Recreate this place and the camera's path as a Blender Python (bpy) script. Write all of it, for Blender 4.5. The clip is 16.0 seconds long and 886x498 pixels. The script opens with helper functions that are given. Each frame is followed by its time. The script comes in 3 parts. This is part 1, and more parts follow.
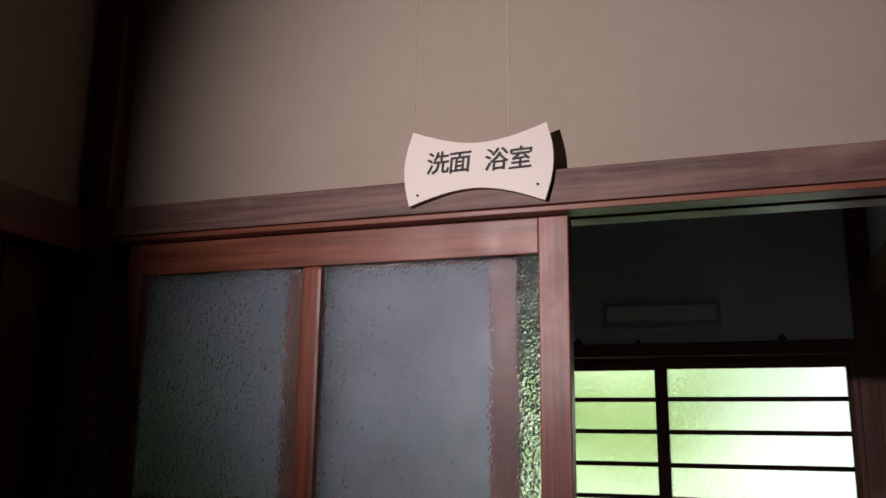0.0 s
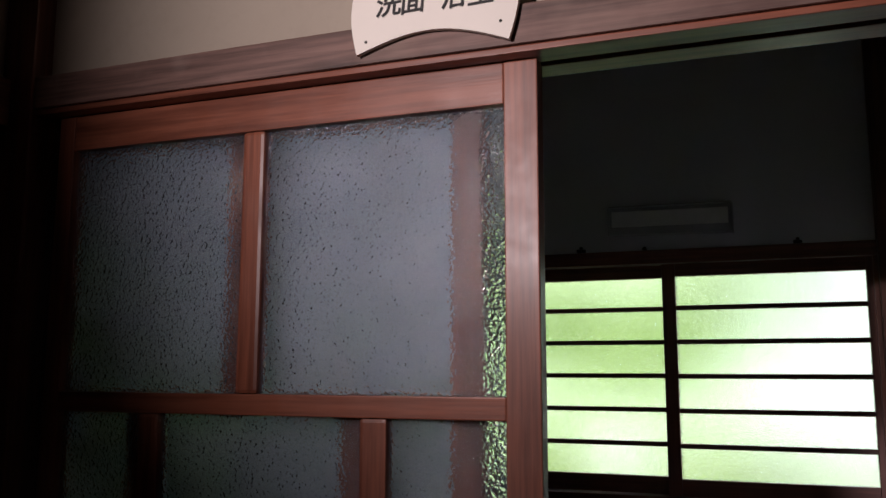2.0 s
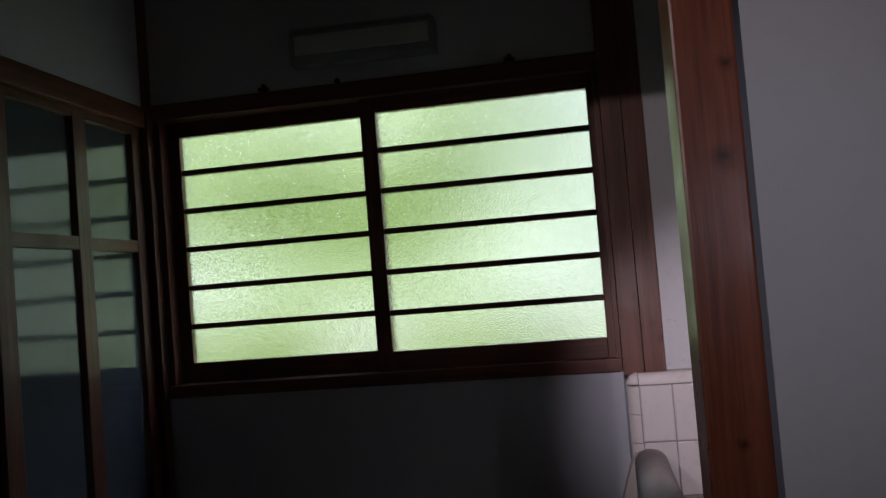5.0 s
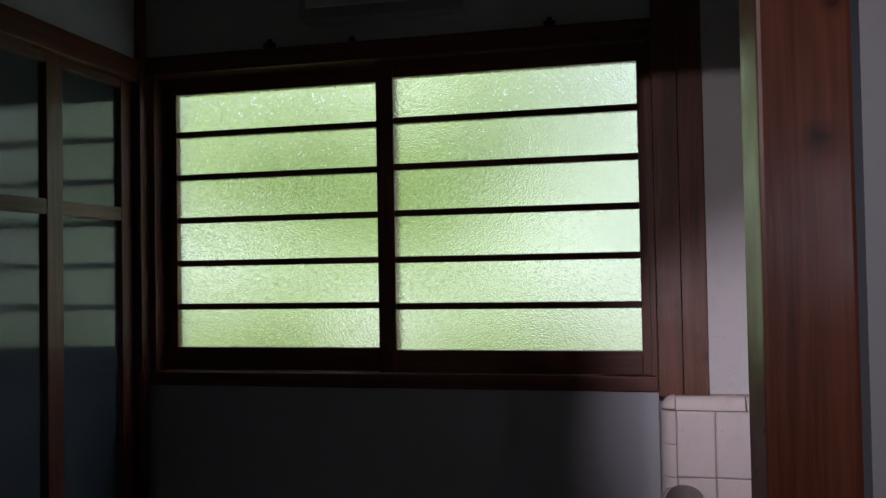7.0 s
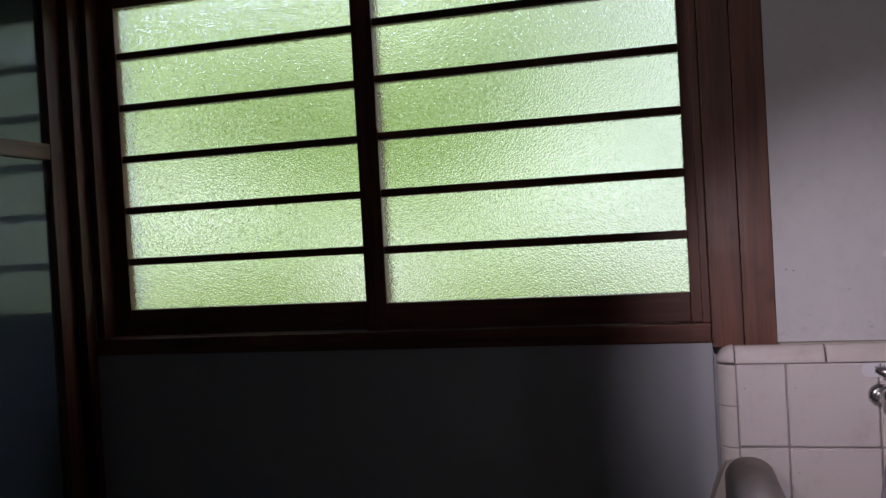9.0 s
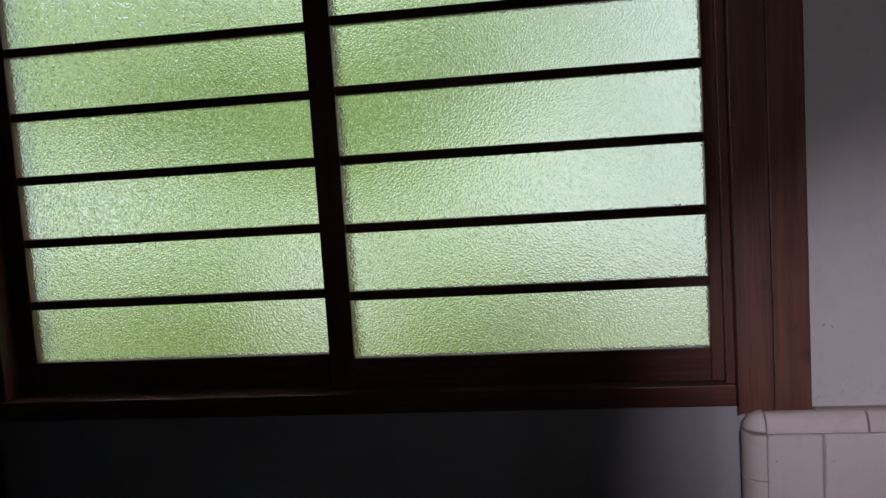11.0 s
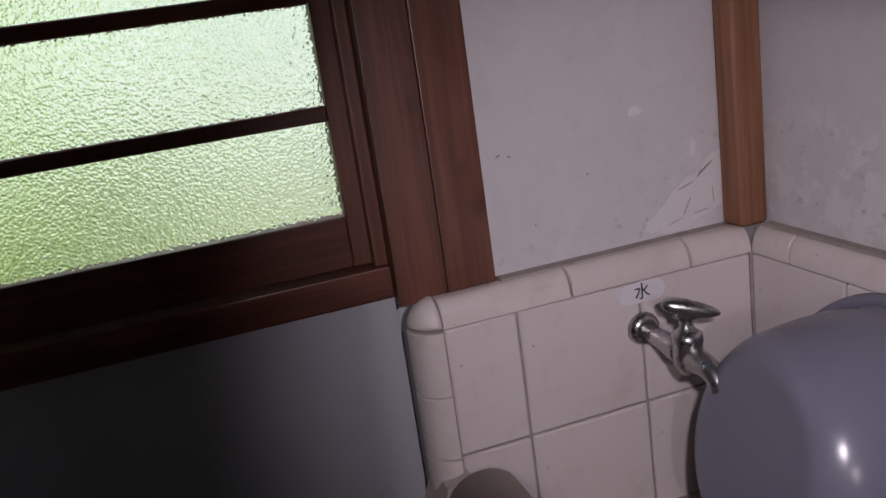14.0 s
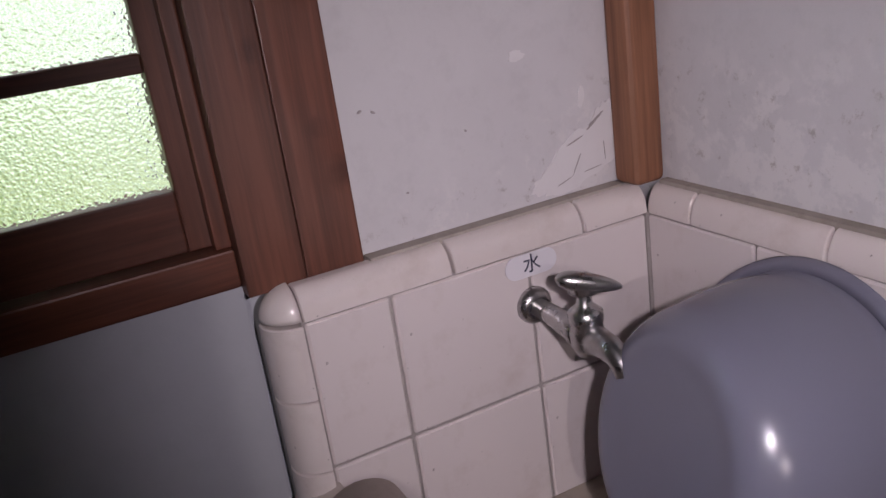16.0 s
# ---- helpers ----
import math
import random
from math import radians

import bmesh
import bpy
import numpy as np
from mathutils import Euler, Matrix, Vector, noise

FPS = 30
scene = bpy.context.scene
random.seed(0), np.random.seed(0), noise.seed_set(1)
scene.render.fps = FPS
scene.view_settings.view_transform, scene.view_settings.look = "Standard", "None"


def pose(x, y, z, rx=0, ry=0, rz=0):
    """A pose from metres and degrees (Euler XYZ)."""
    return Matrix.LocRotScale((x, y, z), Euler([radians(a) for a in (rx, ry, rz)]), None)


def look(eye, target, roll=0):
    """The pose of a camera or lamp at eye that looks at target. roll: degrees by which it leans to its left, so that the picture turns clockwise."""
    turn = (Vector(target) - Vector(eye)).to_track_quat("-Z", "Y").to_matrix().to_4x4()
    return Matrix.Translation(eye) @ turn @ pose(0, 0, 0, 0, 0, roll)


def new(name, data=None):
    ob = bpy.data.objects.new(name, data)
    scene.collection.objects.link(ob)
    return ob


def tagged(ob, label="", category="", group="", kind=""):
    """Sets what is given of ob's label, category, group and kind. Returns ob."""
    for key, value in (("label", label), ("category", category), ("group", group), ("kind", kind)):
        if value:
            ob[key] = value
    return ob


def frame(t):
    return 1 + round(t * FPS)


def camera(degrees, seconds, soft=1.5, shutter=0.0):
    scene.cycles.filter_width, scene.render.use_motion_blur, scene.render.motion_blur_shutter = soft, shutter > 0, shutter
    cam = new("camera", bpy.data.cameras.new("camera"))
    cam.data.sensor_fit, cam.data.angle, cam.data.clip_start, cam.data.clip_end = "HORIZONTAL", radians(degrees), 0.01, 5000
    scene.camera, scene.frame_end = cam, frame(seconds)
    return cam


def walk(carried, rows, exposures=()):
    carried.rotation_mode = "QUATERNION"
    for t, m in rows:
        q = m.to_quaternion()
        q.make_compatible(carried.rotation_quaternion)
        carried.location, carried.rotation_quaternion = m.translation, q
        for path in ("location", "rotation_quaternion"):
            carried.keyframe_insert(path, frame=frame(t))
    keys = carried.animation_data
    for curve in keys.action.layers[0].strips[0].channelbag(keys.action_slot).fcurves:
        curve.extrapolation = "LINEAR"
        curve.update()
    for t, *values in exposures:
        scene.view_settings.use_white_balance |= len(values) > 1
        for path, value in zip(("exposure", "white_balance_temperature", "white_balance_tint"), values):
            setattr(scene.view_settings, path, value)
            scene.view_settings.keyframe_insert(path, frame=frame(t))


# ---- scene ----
cam = camera(55.0, 16.0)
PATH = [
    (0, (0.462, 0.774, 1.482), (-0.174, 2.622, 1.907), 0.7),
    (0.5, (0.475, 0.764, 1.477), (-0.144, 2.619, 1.899), 0.5),
    (1, (0.465, 0.792, 1.466), (-0.129, 2.655, 1.883), 0.2),
    (1.5, (0.433, 0.839, 1.448), (-0.174, 2.711, 1.805), 0.0),
    (2, (0.494, 0.977, 1.4), (-0.198, 2.833, 1.682), 0.1),
    (2.5, (0.645, 1.164, 1.29), (-0.24, 2.952, 1.425), 0.8),
    (3, (0.729, 1.253, 1.223), (-0.065, 3.085, 1.342), 0.6),
    (3.5, (0.757, 1.446, 1.227), (0.288, 3.386, 1.352), -1.3),
    (4, (0.727, 1.514, 1.236), (0.459, 3.495, 1.312), -1.8),
    (4.2, (0.768, 1.539, 1.207), (0.466, 3.514, 1.31), -3.6),
    (6.3, (0.817, 1.859, 1.225), (0.412, 3.817, 1.266), -3.7),
    (6.5, (0.82, 1.883, 1.229), (0.38, 3.834, 1.27), -2.8),
    (7, (0.817, 1.975, 1.234), (0.374, 3.925, 1.283), -1.0),
    (7.5, (0.831, 2.083, 1.229), (0.524, 4.06, 1.229), -2.0),
    (8, (0.836, 2.206, 1.244), (0.633, 4.194, 1.159), -1.2),
    (8.5, (0.861, 2.311, 1.172), (0.433, 4.264, 1.14), -2.8),
    (8.7, (0.835, 2.338, 1.164), (0.331, 4.273, 1.138), -3.2),
    (10.8, (0.58, 2.597, 1.333), (0.268, 4.567, 1.182), -3.4),
    (11, (0.602, 2.626, 1.358), (0.308, 4.595, 1.167), -3.7),
    (11.5, (0.617, 2.749, 1.306), (0.422, 4.735, 1.173), -6.2),
    (12, (0.548, 2.86, 1.348), (0.614, 4.831, 1.014), -4.9),
    (12.5, (0.549, 2.982, 1.278), (0.929, 4.905, 0.883), -5.8),
    (13, (0.547, 3.06, 1.26), (1.096, 4.928, 0.8), -5.8),
    (13.5, (0.629, 3.109, 1.254), (1.13, 4.993, 0.807), -8.9),
    (14, (0.666, 3.179, 1.225), (1.215, 5.028, 0.698), -8.3),
    (14.5, (0.705, 3.261, 1.215), (1.417, 5.032, 0.615), -8.0),
    (15, (0.733, 3.293, 1.205), (1.521, 5.014, 0.558), -7.8),
    (15.5, (0.728, 3.308, 1.202), (1.528, 5.014, 0.531), -7.6),
    (16, (0.722, 3.311, 1.198), (1.52, 5.022, 0.537), -8.3),
]
walk(cam, [(t, look(eye, target, roll)) for t, eye, target, roll in PATH],
     exposures=[(t, e, k, 13) for t, e, k in ((0.0, 0.35, 5950), (1.5, 0.35, 5950), (2.5, 0.4, 5900), (4.0, 0.0, 5900), (7.0, -0.2, 5950), (8.5, -0.2, 5950), (11.5, -0.62, 5850), (12.5, -0.68, 5950), (13.2, -0.62, 6050), (14.5, -0.08, 6100), (16.0, 0.12, 6100))])

# ---- light ----
world = bpy.data.worlds.new("world")
scene.world = world
world.use_nodes = True
wn = world.node_tree
sky = wn.nodes.new("ShaderNodeTexSky")
sky.sky_type, sky.sun_disc = "NISHITA", False
sky.sun_elevation, sky.sun_rotation = radians(50), radians(30)
wn.links.new(sky.outputs[0], wn.nodes["Background"].inputs[0])
wn.nodes["Background"].inputs[1].default_value = 0.06


def torch(name, eye, target, watts, degrees, colour, blend=0.9):
    """A fixed spot that stands in for the walker's moving light on one stretch."""
    data = bpy.data.lights.new(name, "SPOT")
    data.energy, data.spot_size, data.spot_blend, data.shadow_soft_size, data.color = watts, radians(degrees), blend, 0.012, colour
    ob = new(name, data)
    ob.matrix_world = look(eye, target)
    return ob


# the first stands left of the walk and high, to spare the back wall
torch("torch", (-0.20, 0.66, 1.92), (0.31, 2.03, 1.95), 58, 77, (1.0, 0.84, 0.78), 1.0)
torch("torch", (1.12, 2.16, 1.30), (1.04, 2.77, 1.20), 1.0, 78, (0.96, 0.90, 0.98), 1.0)
torch("torch", (0.79, 3.27, 1.21), (1.20, 4.0, 0.89), 13, 76, (1.0, 0.85, 0.88), 1.0)


# ---- materials ----
def material(name, rough=0.6, metal=0.0):
    m = bpy.data.materials.new(name)
    m.use_nodes = True
    b = m.node_tree.nodes["Principled BSDF"]
    b.inputs["Roughness"].default_value, b.inputs["Metallic"].default_value = rough, metal
    return m, m.node_tree, b


def node(nt, kind, **values):
    n = nt.nodes.new(kind)
    for key, v in values.items():
        n.inputs[key].default_value = v
    return n


def coords(nt, scale=(1, 1, 1)):
    t, m = nt.nodes.new("ShaderNodeTexCoord"), node(nt, "ShaderNodeMapping", Scale=scale)
    nt.links.new(t.outputs["Object"], m.inputs[0])
    return m.outputs[0]


def noise_tex(nt, vec, scale, detail=5.0, rough=0.6):
    n = node(nt, "ShaderNodeTexNoise", Scale=scale, Detail=detail, Roughness=rough)
    nt.links.new(vec, n.inputs["Vector"])
    return n.outputs[0]


def ramp(nt, fac, stops):
    r = nt.nodes.new("ShaderNodeValToRGB")
    while len(r.color_ramp.elements) < len(stops):
        r.color_ramp.elements.new(0.5)
    for e, (p, c) in zip(r.color_ramp.elements, stops):
        e.position, e.color = p, (*c, 1)
    nt.links.new(fac, r.inputs[0])
    return r.outputs[0]


def mixed(nt, fac, a, b, kind="MIX"):
    m = nt.nodes.new("ShaderNodeMix")
    m.data_type, m.blend_type = "RGBA", kind
    for sock, v in ((m.inputs[0], fac), (m.inputs[6], a), (m.inputs[7], b)):
        if hasattr(v, "links"):
            nt.links.new(v, sock)
        elif isinstance(v, tuple):
            sock.default_value = (*v, 1)
        else:
            sock.default_value = v
    return m.outputs[2]


def bump(nt, b, height, strength, distance=0.002):
    n = node(nt, "ShaderNodeBump", Strength=strength, Distance=distance)
    nt.links.new(height, n.inputs["Height"])
    nt.links.new(n.outputs[0], b.inputs["Normal"])


def wood(name, along, dark, light, rough=0.5, worn=(0.2, 0.13, 0.1), wear=0.25, knots=()):
    m, nt, b = material(name, rough)
    stretch = [38.0, 38.0, 38.0]
    stretch["xyz".index(along)] = 1.6
    grain = noise_tex(nt, coords(nt, stretch), 1.0, 8, 0.65)
    c = ramp(nt, grain, [(0.3, dark), (0.62, light), (0.8, tuple(v * 0.75 for v in light))])
    broad = noise_tex(nt, coords(nt), 5.0, 4, 0.6)
    c = mixed(nt, ramp(nt, broad, [(0.5, (0, 0, 0)), (0.75, (wear, wear, wear))]), c, worn)
    fine = [v * 4 for v in stretch]
    c = mixed(nt, 0.35, c, ramp(nt, noise_tex(nt, coords(nt, fine), 1.0, 3), [(0.3, (0.35, 0.35, 0.35)), (0.7, (1, 1, 1))]), "MULTIPLY")
    for at, size in knots:
        gap = node(nt, "ShaderNodeVectorMath")
        gap.operation = "DISTANCE"
        wob = node(nt, "ShaderNodeVectorMath")
        wob.operation = "MULTIPLY_ADD"
        wob.inputs[1].default_value = (0.012, 0.012, 0.02)
        wig = node(nt, "ShaderNodeTexNoise", Scale=60.0)
        nt.links.new(coords(nt), wig.inputs["Vector"])
        nt.links.new(wig.outputs[1], wob.inputs[0])
        nt.links.new(coords(nt), wob.inputs[2])
        nt.links.new(wob.outputs[0], gap.inputs[0])
        gap.inputs[1].default_value = tuple(v + k for v, k in zip(at, (0.006, 0.006, 0.010)))
        c = mixed(nt, ramp(nt, gap.outputs["Value"], [(size * 0.35, (0.9,) * 3), (size, (0.45,) * 3), (size * 1.9, (0,) * 3)]), c, (0.035, 0.012, 0.008))
    nt.links.new(c, b.inputs["Base Color"])
    nt.links.new(ramp(nt, broad, [(0.3, (rough - 0.12,) * 3), (0.7, (rough + 0.15,) * 3)]), b.inputs["Roughness"])
    bump(nt, b, grain, 0.25)
    return m


DARK, LIGHT = (0.075, 0.022, 0.012), (0.19, 0.062, 0.034)
wood_x, wood_y, wood_z = (wood("stained_cedar_" + a, a, DARK, LIGHT, 0.42) for a in "xyz")
door_x, door_z = (wood("red_door_wood_" + a, a, (0.13, 0.037, 0.02), (0.30, 0.095, 0.052), 0.4, wear=0.12) for a in "xz")
grey_x = wood("weathered_lintel_wood", "x", (0.045, 0.02, 0.014), (0.22, 0.12, 0.095), 0.6, (0.34, 0.24, 0.20), 0.6)
pale_y = wood("pale_corner_wood", "z", (0.17, 0.07, 0.035), (0.33, 0.15, 0.08), 0.55)
knotty = wood("knotty_post_wood", "z", (0.11, 0.03, 0.017), (0.25, 0.078, 0.042), 0.36, wear=0.12, knots=(((0.972, 2.75, 1.341), 0.011), ((0.985, 2.75, 1.456), 0.007), ((0.965, 2.75, 0.99), 0.006)))
cracked = wood("cracked_post_wood", "z", (0.075, 0.028, 0.017), (0.18, 0.068, 0.042), 0.45, wear=0.2, knots=(((0.951, 4.02, 1.065), 0.007), ((0.970, 4.02, 1.02), 0.010), ((0.906, 4.02, 1.14), 0.008)))
floor_wood = wood("floor_boards", "y", (0.06, 0.03, 0.018), (0.14, 0.075, 0.045), 0.4)


def plaster(name, base, stain, rough=0.85, amount=0.35, low=None):
    m, nt, b = material(name, rough)
    v = coords(nt)
    c = mixed(nt, ramp(nt, noise_tex(nt, v, 3.0, 6, 0.65), [(0.42, (0, 0, 0)), (0.72, (amount,) * 3)]), base, stain)
    c = mixed(nt, ramp(nt, noise_tex(nt, v, 38.0, 5, 0.7), [(0.5, (0, 0, 0)), (0.8, (amount * 0.6,) * 3)]), c, tuple(s * 0.8 for s in stain))
    if low:
        # flaked filler and grime in a patch along the tile ledge, near the room's corner
        s = nt.nodes.new("ShaderNodeSeparateXYZ")
        nt.links.new(v, s.inputs[0])
        up = node(nt, "ShaderNodeMath")
        up.operation = "MULTIPLY_ADD"
        up.inputs[1].default_value = -0.36
        nt.links.new(s.outputs[0], up.inputs[0])
        nt.links.new(s.outputs[2], up.inputs[2])
        zz = ramp(nt, up.outputs[0], [(0.56, (1, 1, 1)), (0.63, (0, 0, 0))])
        patch = mixed(nt, 1.0, zz, ramp(nt, noise_tex(nt, v, 16.0, 8, 0.7), [(0.5, (0, 0, 0)), (0.56, (1, 1, 1))]), "MULTIPLY")
        c = mixed(nt, patch, c, low)
        dirt = mixed(nt, 1.0, zz, ramp(nt, noise_tex(nt, v, 55.0, 8, 0.75), [(0.58, (0, 0, 0)), (0.66, (0.5,) * 3)]), "MULTIPLY")
        c = mixed(nt, dirt, c, (0.22, 0.18, 0.16))
    nt.links.new(c, b.inputs["Base Color"])
    bump(nt, b, noise_tex(nt, v, 160.0, 6, 0.7), 0.18)
    return m


cream = plaster("cream_plaster", (0.38, 0.315, 0.25), (0.31, 0.25, 0.195))
drip = plaster("pale_drip", (0.44, 0.375, 0.305), (0.40, 0.335, 0.27))
white = plaster("white_plaster", (0.60, 0.585, 0.60), (0.50, 0.485, 0.50), amount=0.5, low=(0.645, 0.625, 0.63))
cool = plaster("cool_white_plaster", (0.50, 0.515, 0.56), (0.43, 0.44, 0.48))
board = plaster("grey_board", (0.40, 0.41, 0.45), (0.35, 0.36, 0.39), 0.45, 0.3)
ceiling_paint = plaster("ceiling_boards", (0.35, 0.30, 0.25), (0.26, 0.22, 0.18))
ledge_mortar = plaster("grimy_mortar", (0.40, 0.36, 0.32), (0.16, 0.13, 0.11), 0.9, 0.8)
filler = plaster("pale_filler", (0.70, 0.68, 0.69), (0.62, 0.60, 0.61), 0.8, 0.3)
grime = plaster("grime", (0.36, 0.33, 0.33), (0.25, 0.22, 0.21), 0.9, 0.5)
crust = plaster("crusted_curb", (0.56, 0.50, 0.46), (0.33, 0.28, 0.25), 0.85, 0.75)
stone = plaster("stained_concrete", (0.38, 0.33, 0.28), (0.17, 0.12, 0.09), 0.8, 0.9)
grout = plaster("grey_grout", (0.36, 0.33, 0.315), (0.20, 0.17, 0.15), 0.9, 0.7)


def glazed(name, base, rough=0.16):
    m, nt, b = material(name, rough)
    v = coords(nt)
    info = nt.nodes.new("ShaderNodeObjectInfo")
    c = mixed(nt, ramp(nt, info.outputs["Random"], [(0, (0, 0, 0)), (1, (0.6,) * 3)]), base, tuple(k * 0.9 for k in base))
    c = mixed(nt, ramp(nt, noise_tex(nt, v, 14.0, 8, 0.7), [(0.52, (0, 0, 0)), (0.8, (0.4,) * 3)]), c, (0.42, 0.34, 0.28))
    c = mixed(nt, ramp(nt, noise_tex(nt, v, 120.0, 3, 0.6), [(0.70, (0, 0, 0)), (0.75, (0.7,) * 3)]), c, (0.12, 0.10, 0.09))
    nt.links.new(c, b.inputs["Base Color"])
    bump(nt, b, noise_tex(nt, v, 9.0, 3), 0.15, 0.004)
    return m


tile_mat = glazed("white_glazed_tile", (0.72, 0.66, 0.65))
cap_mat = glazed("cream_glazed_trim", (0.71, 0.645, 0.62), 0.2)


def pebbled(name, size, rough, haze, tint, strength=0.6):
    """Figured glass: clear body with a pebbled face and a film of dust."""
    m, nt, b = material(name, rough)
    b.inputs["Transmission Weight"].default_value, b.inputs["IOR"].default_value = 1.0, 1.45
    b.inputs["Base Color"].default_value = (*tint, 1)
    v = coords(nt)
    cell = node(nt, "ShaderNodeTexVoronoi", Scale=1 / size)
    cell.feature = "SMOOTH_F1"
    warp = node(nt, "ShaderNodeVectorMath")
    warp.operation = "MULTIPLY_ADD"
    warp.inputs[1].default_value = (0.006, 0.006, 0.006)
    jitter = node(nt, "ShaderNodeTexNoise", Scale=90.0)
    nt.links.new(v, jitter.inputs["Vector"])
    nt.links.new(jitter.outputs[1], warp.inputs[0])
    nt.links.new(v, warp.inputs[2])
    nt.links.new(warp.outputs[0], cell.inputs["Vector"])
    bump(nt, b, cell.outputs[0], strength, size * 0.6)
    dust = node(nt, "ShaderNodeBsdfDiffuse", Color=(0.52, 0.56, 0.66, 1))
    nt.links.new(b.inputs["Normal"].links[0].from_socket, dust.inputs["Normal"])
    mix = nt.nodes.new("ShaderNodeMixShader")
    nt.links.new(ramp(nt, noise_tex(nt, v, 7.0, 6), [(0.3, (haze * 0.75,) * 3), (0.7, (haze * 1.2,) * 3)]), mix.inputs[0])
    nt.links.new(b.outputs[0], mix.inputs[1])
    nt.links.new(dust.outputs[0], mix.inputs[2])
    nt.links.new(mix.outputs[0], nt.nodes["Material Output"].inputs[0])
    return m


window_glass = pebbled("pebbled_window_glass", 0.0031, 0.05, 0.03, (0.97, 0.98, 0.97), 0.9)
door_glass = pebbled("pebbled_door_glass", 0.0048, 0.08, 0.05, (0.90, 0.93, 0.95), 0.85)
frosted_glass = pebbled("frosted_door_glass", 0.0040, 0.12, 0.62, (0.75, 0.80, 0.88), 0.35)
inner_glass = pebbled("ribbed_partition_glass", 0.0050, 0.03, 0.05, (0.60, 0.70, 0.74), 0.035)


def plain(name, base, rough, metal=0.0, speck=0.15, scale=40.0):
    m, nt, b = material(name, rough, metal)
    c = mixed(nt, ramp(nt, noise_tex(nt, coords(nt), scale, 6), [(0.4, (0, 0, 0)), (0.75, (speck,) * 3)]), base, tuple(v * 0.45 for v in base))
    nt.links.new(c, b.inputs["Base Color"])
    nt.links.new(ramp(nt, noise_tex(nt, coords(nt), scale * 0.5, 4), [(0.3, (rough * 0.8,) * 3), (0.7, (min(1, rough * 1.4),) * 3)]), b.inputs["Roughness"])
    return m


chrome = plain("worn_chrome", (0.50, 0.49, 0.49), 0.27, 1.0, 0.5, 60.0)
lilac = plain("lilac_plastic", (0.175, 0.175, 0.228), 0.25, 0.0, 0.06, 2.5)
iron = plain("dark_iron", (0.03, 0.028, 0.025), 0.6, 0.5)
sign_paint = plain("cream_sign_paint", (0.80, 0.72, 0.64), 0.38, 0.0, 0.12, 9.0)
ink = plain("black_ink", (0.012, 0.010, 0.010), 0.5, 0.0, 0.0)
blue_ink = plain("dark_blue_ink", (0.015, 0.018, 0.05), 0.5, 0.0, 0.0)
label_white = plain("white_label_film", (0.75, 0.73, 0.77), 0.35, 0.0, 0.05)
fixture_white = plain("yellowed_fixture_paint", (0.62, 0.63, 0.62), 0.5)
fixture_grey = plain("fixture_grey_paint", (0.30, 0.31, 0.33), 0.5)
peeling, pnt, pb = material("peeling_silvering", 0.5)
pnt.links.new(ramp(pnt, noise_tex(pnt, coords(pnt), 22.0, 8, 0.7), [(0.46, (0.6, 0.6, 0.58)), (0.5, (0.07, 0.07, 0.06))]), pb.inputs["Base Color"])

# backdrop glows by itself and lights the room; its daylight is in the colour
garden = bpy.data.materials.new("garden_light")
garden.use_nodes = True
gt = garden.node_tree
gt.nodes.remove(gt.nodes["Principled BSDF"])
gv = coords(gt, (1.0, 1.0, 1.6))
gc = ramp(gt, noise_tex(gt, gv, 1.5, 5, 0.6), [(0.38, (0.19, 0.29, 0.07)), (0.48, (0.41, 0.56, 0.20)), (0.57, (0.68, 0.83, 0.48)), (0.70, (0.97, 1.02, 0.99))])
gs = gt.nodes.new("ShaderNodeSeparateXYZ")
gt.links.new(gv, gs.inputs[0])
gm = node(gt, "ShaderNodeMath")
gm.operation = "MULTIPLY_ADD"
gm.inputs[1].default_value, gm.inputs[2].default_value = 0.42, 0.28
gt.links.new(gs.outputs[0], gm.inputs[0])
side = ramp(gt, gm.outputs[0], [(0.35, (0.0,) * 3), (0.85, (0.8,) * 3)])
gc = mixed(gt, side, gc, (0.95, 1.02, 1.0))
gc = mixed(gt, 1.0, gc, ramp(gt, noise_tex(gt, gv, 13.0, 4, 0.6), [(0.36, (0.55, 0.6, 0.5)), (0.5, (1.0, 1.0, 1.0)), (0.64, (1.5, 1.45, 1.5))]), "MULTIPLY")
# shade on the low grass, put into the glow as a darker, yellower tone
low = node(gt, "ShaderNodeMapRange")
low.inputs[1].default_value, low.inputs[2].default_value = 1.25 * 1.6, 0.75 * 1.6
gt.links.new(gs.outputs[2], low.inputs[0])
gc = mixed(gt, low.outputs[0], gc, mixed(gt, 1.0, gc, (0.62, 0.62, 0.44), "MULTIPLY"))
# strong bluish sky band above the view, added to light the room
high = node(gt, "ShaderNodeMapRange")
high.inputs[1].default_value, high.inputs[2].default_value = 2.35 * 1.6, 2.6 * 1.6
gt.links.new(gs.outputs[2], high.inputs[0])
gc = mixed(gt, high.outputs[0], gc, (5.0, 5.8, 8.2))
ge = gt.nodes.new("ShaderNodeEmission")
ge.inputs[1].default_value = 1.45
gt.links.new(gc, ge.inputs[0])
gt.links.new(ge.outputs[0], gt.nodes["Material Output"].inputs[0])


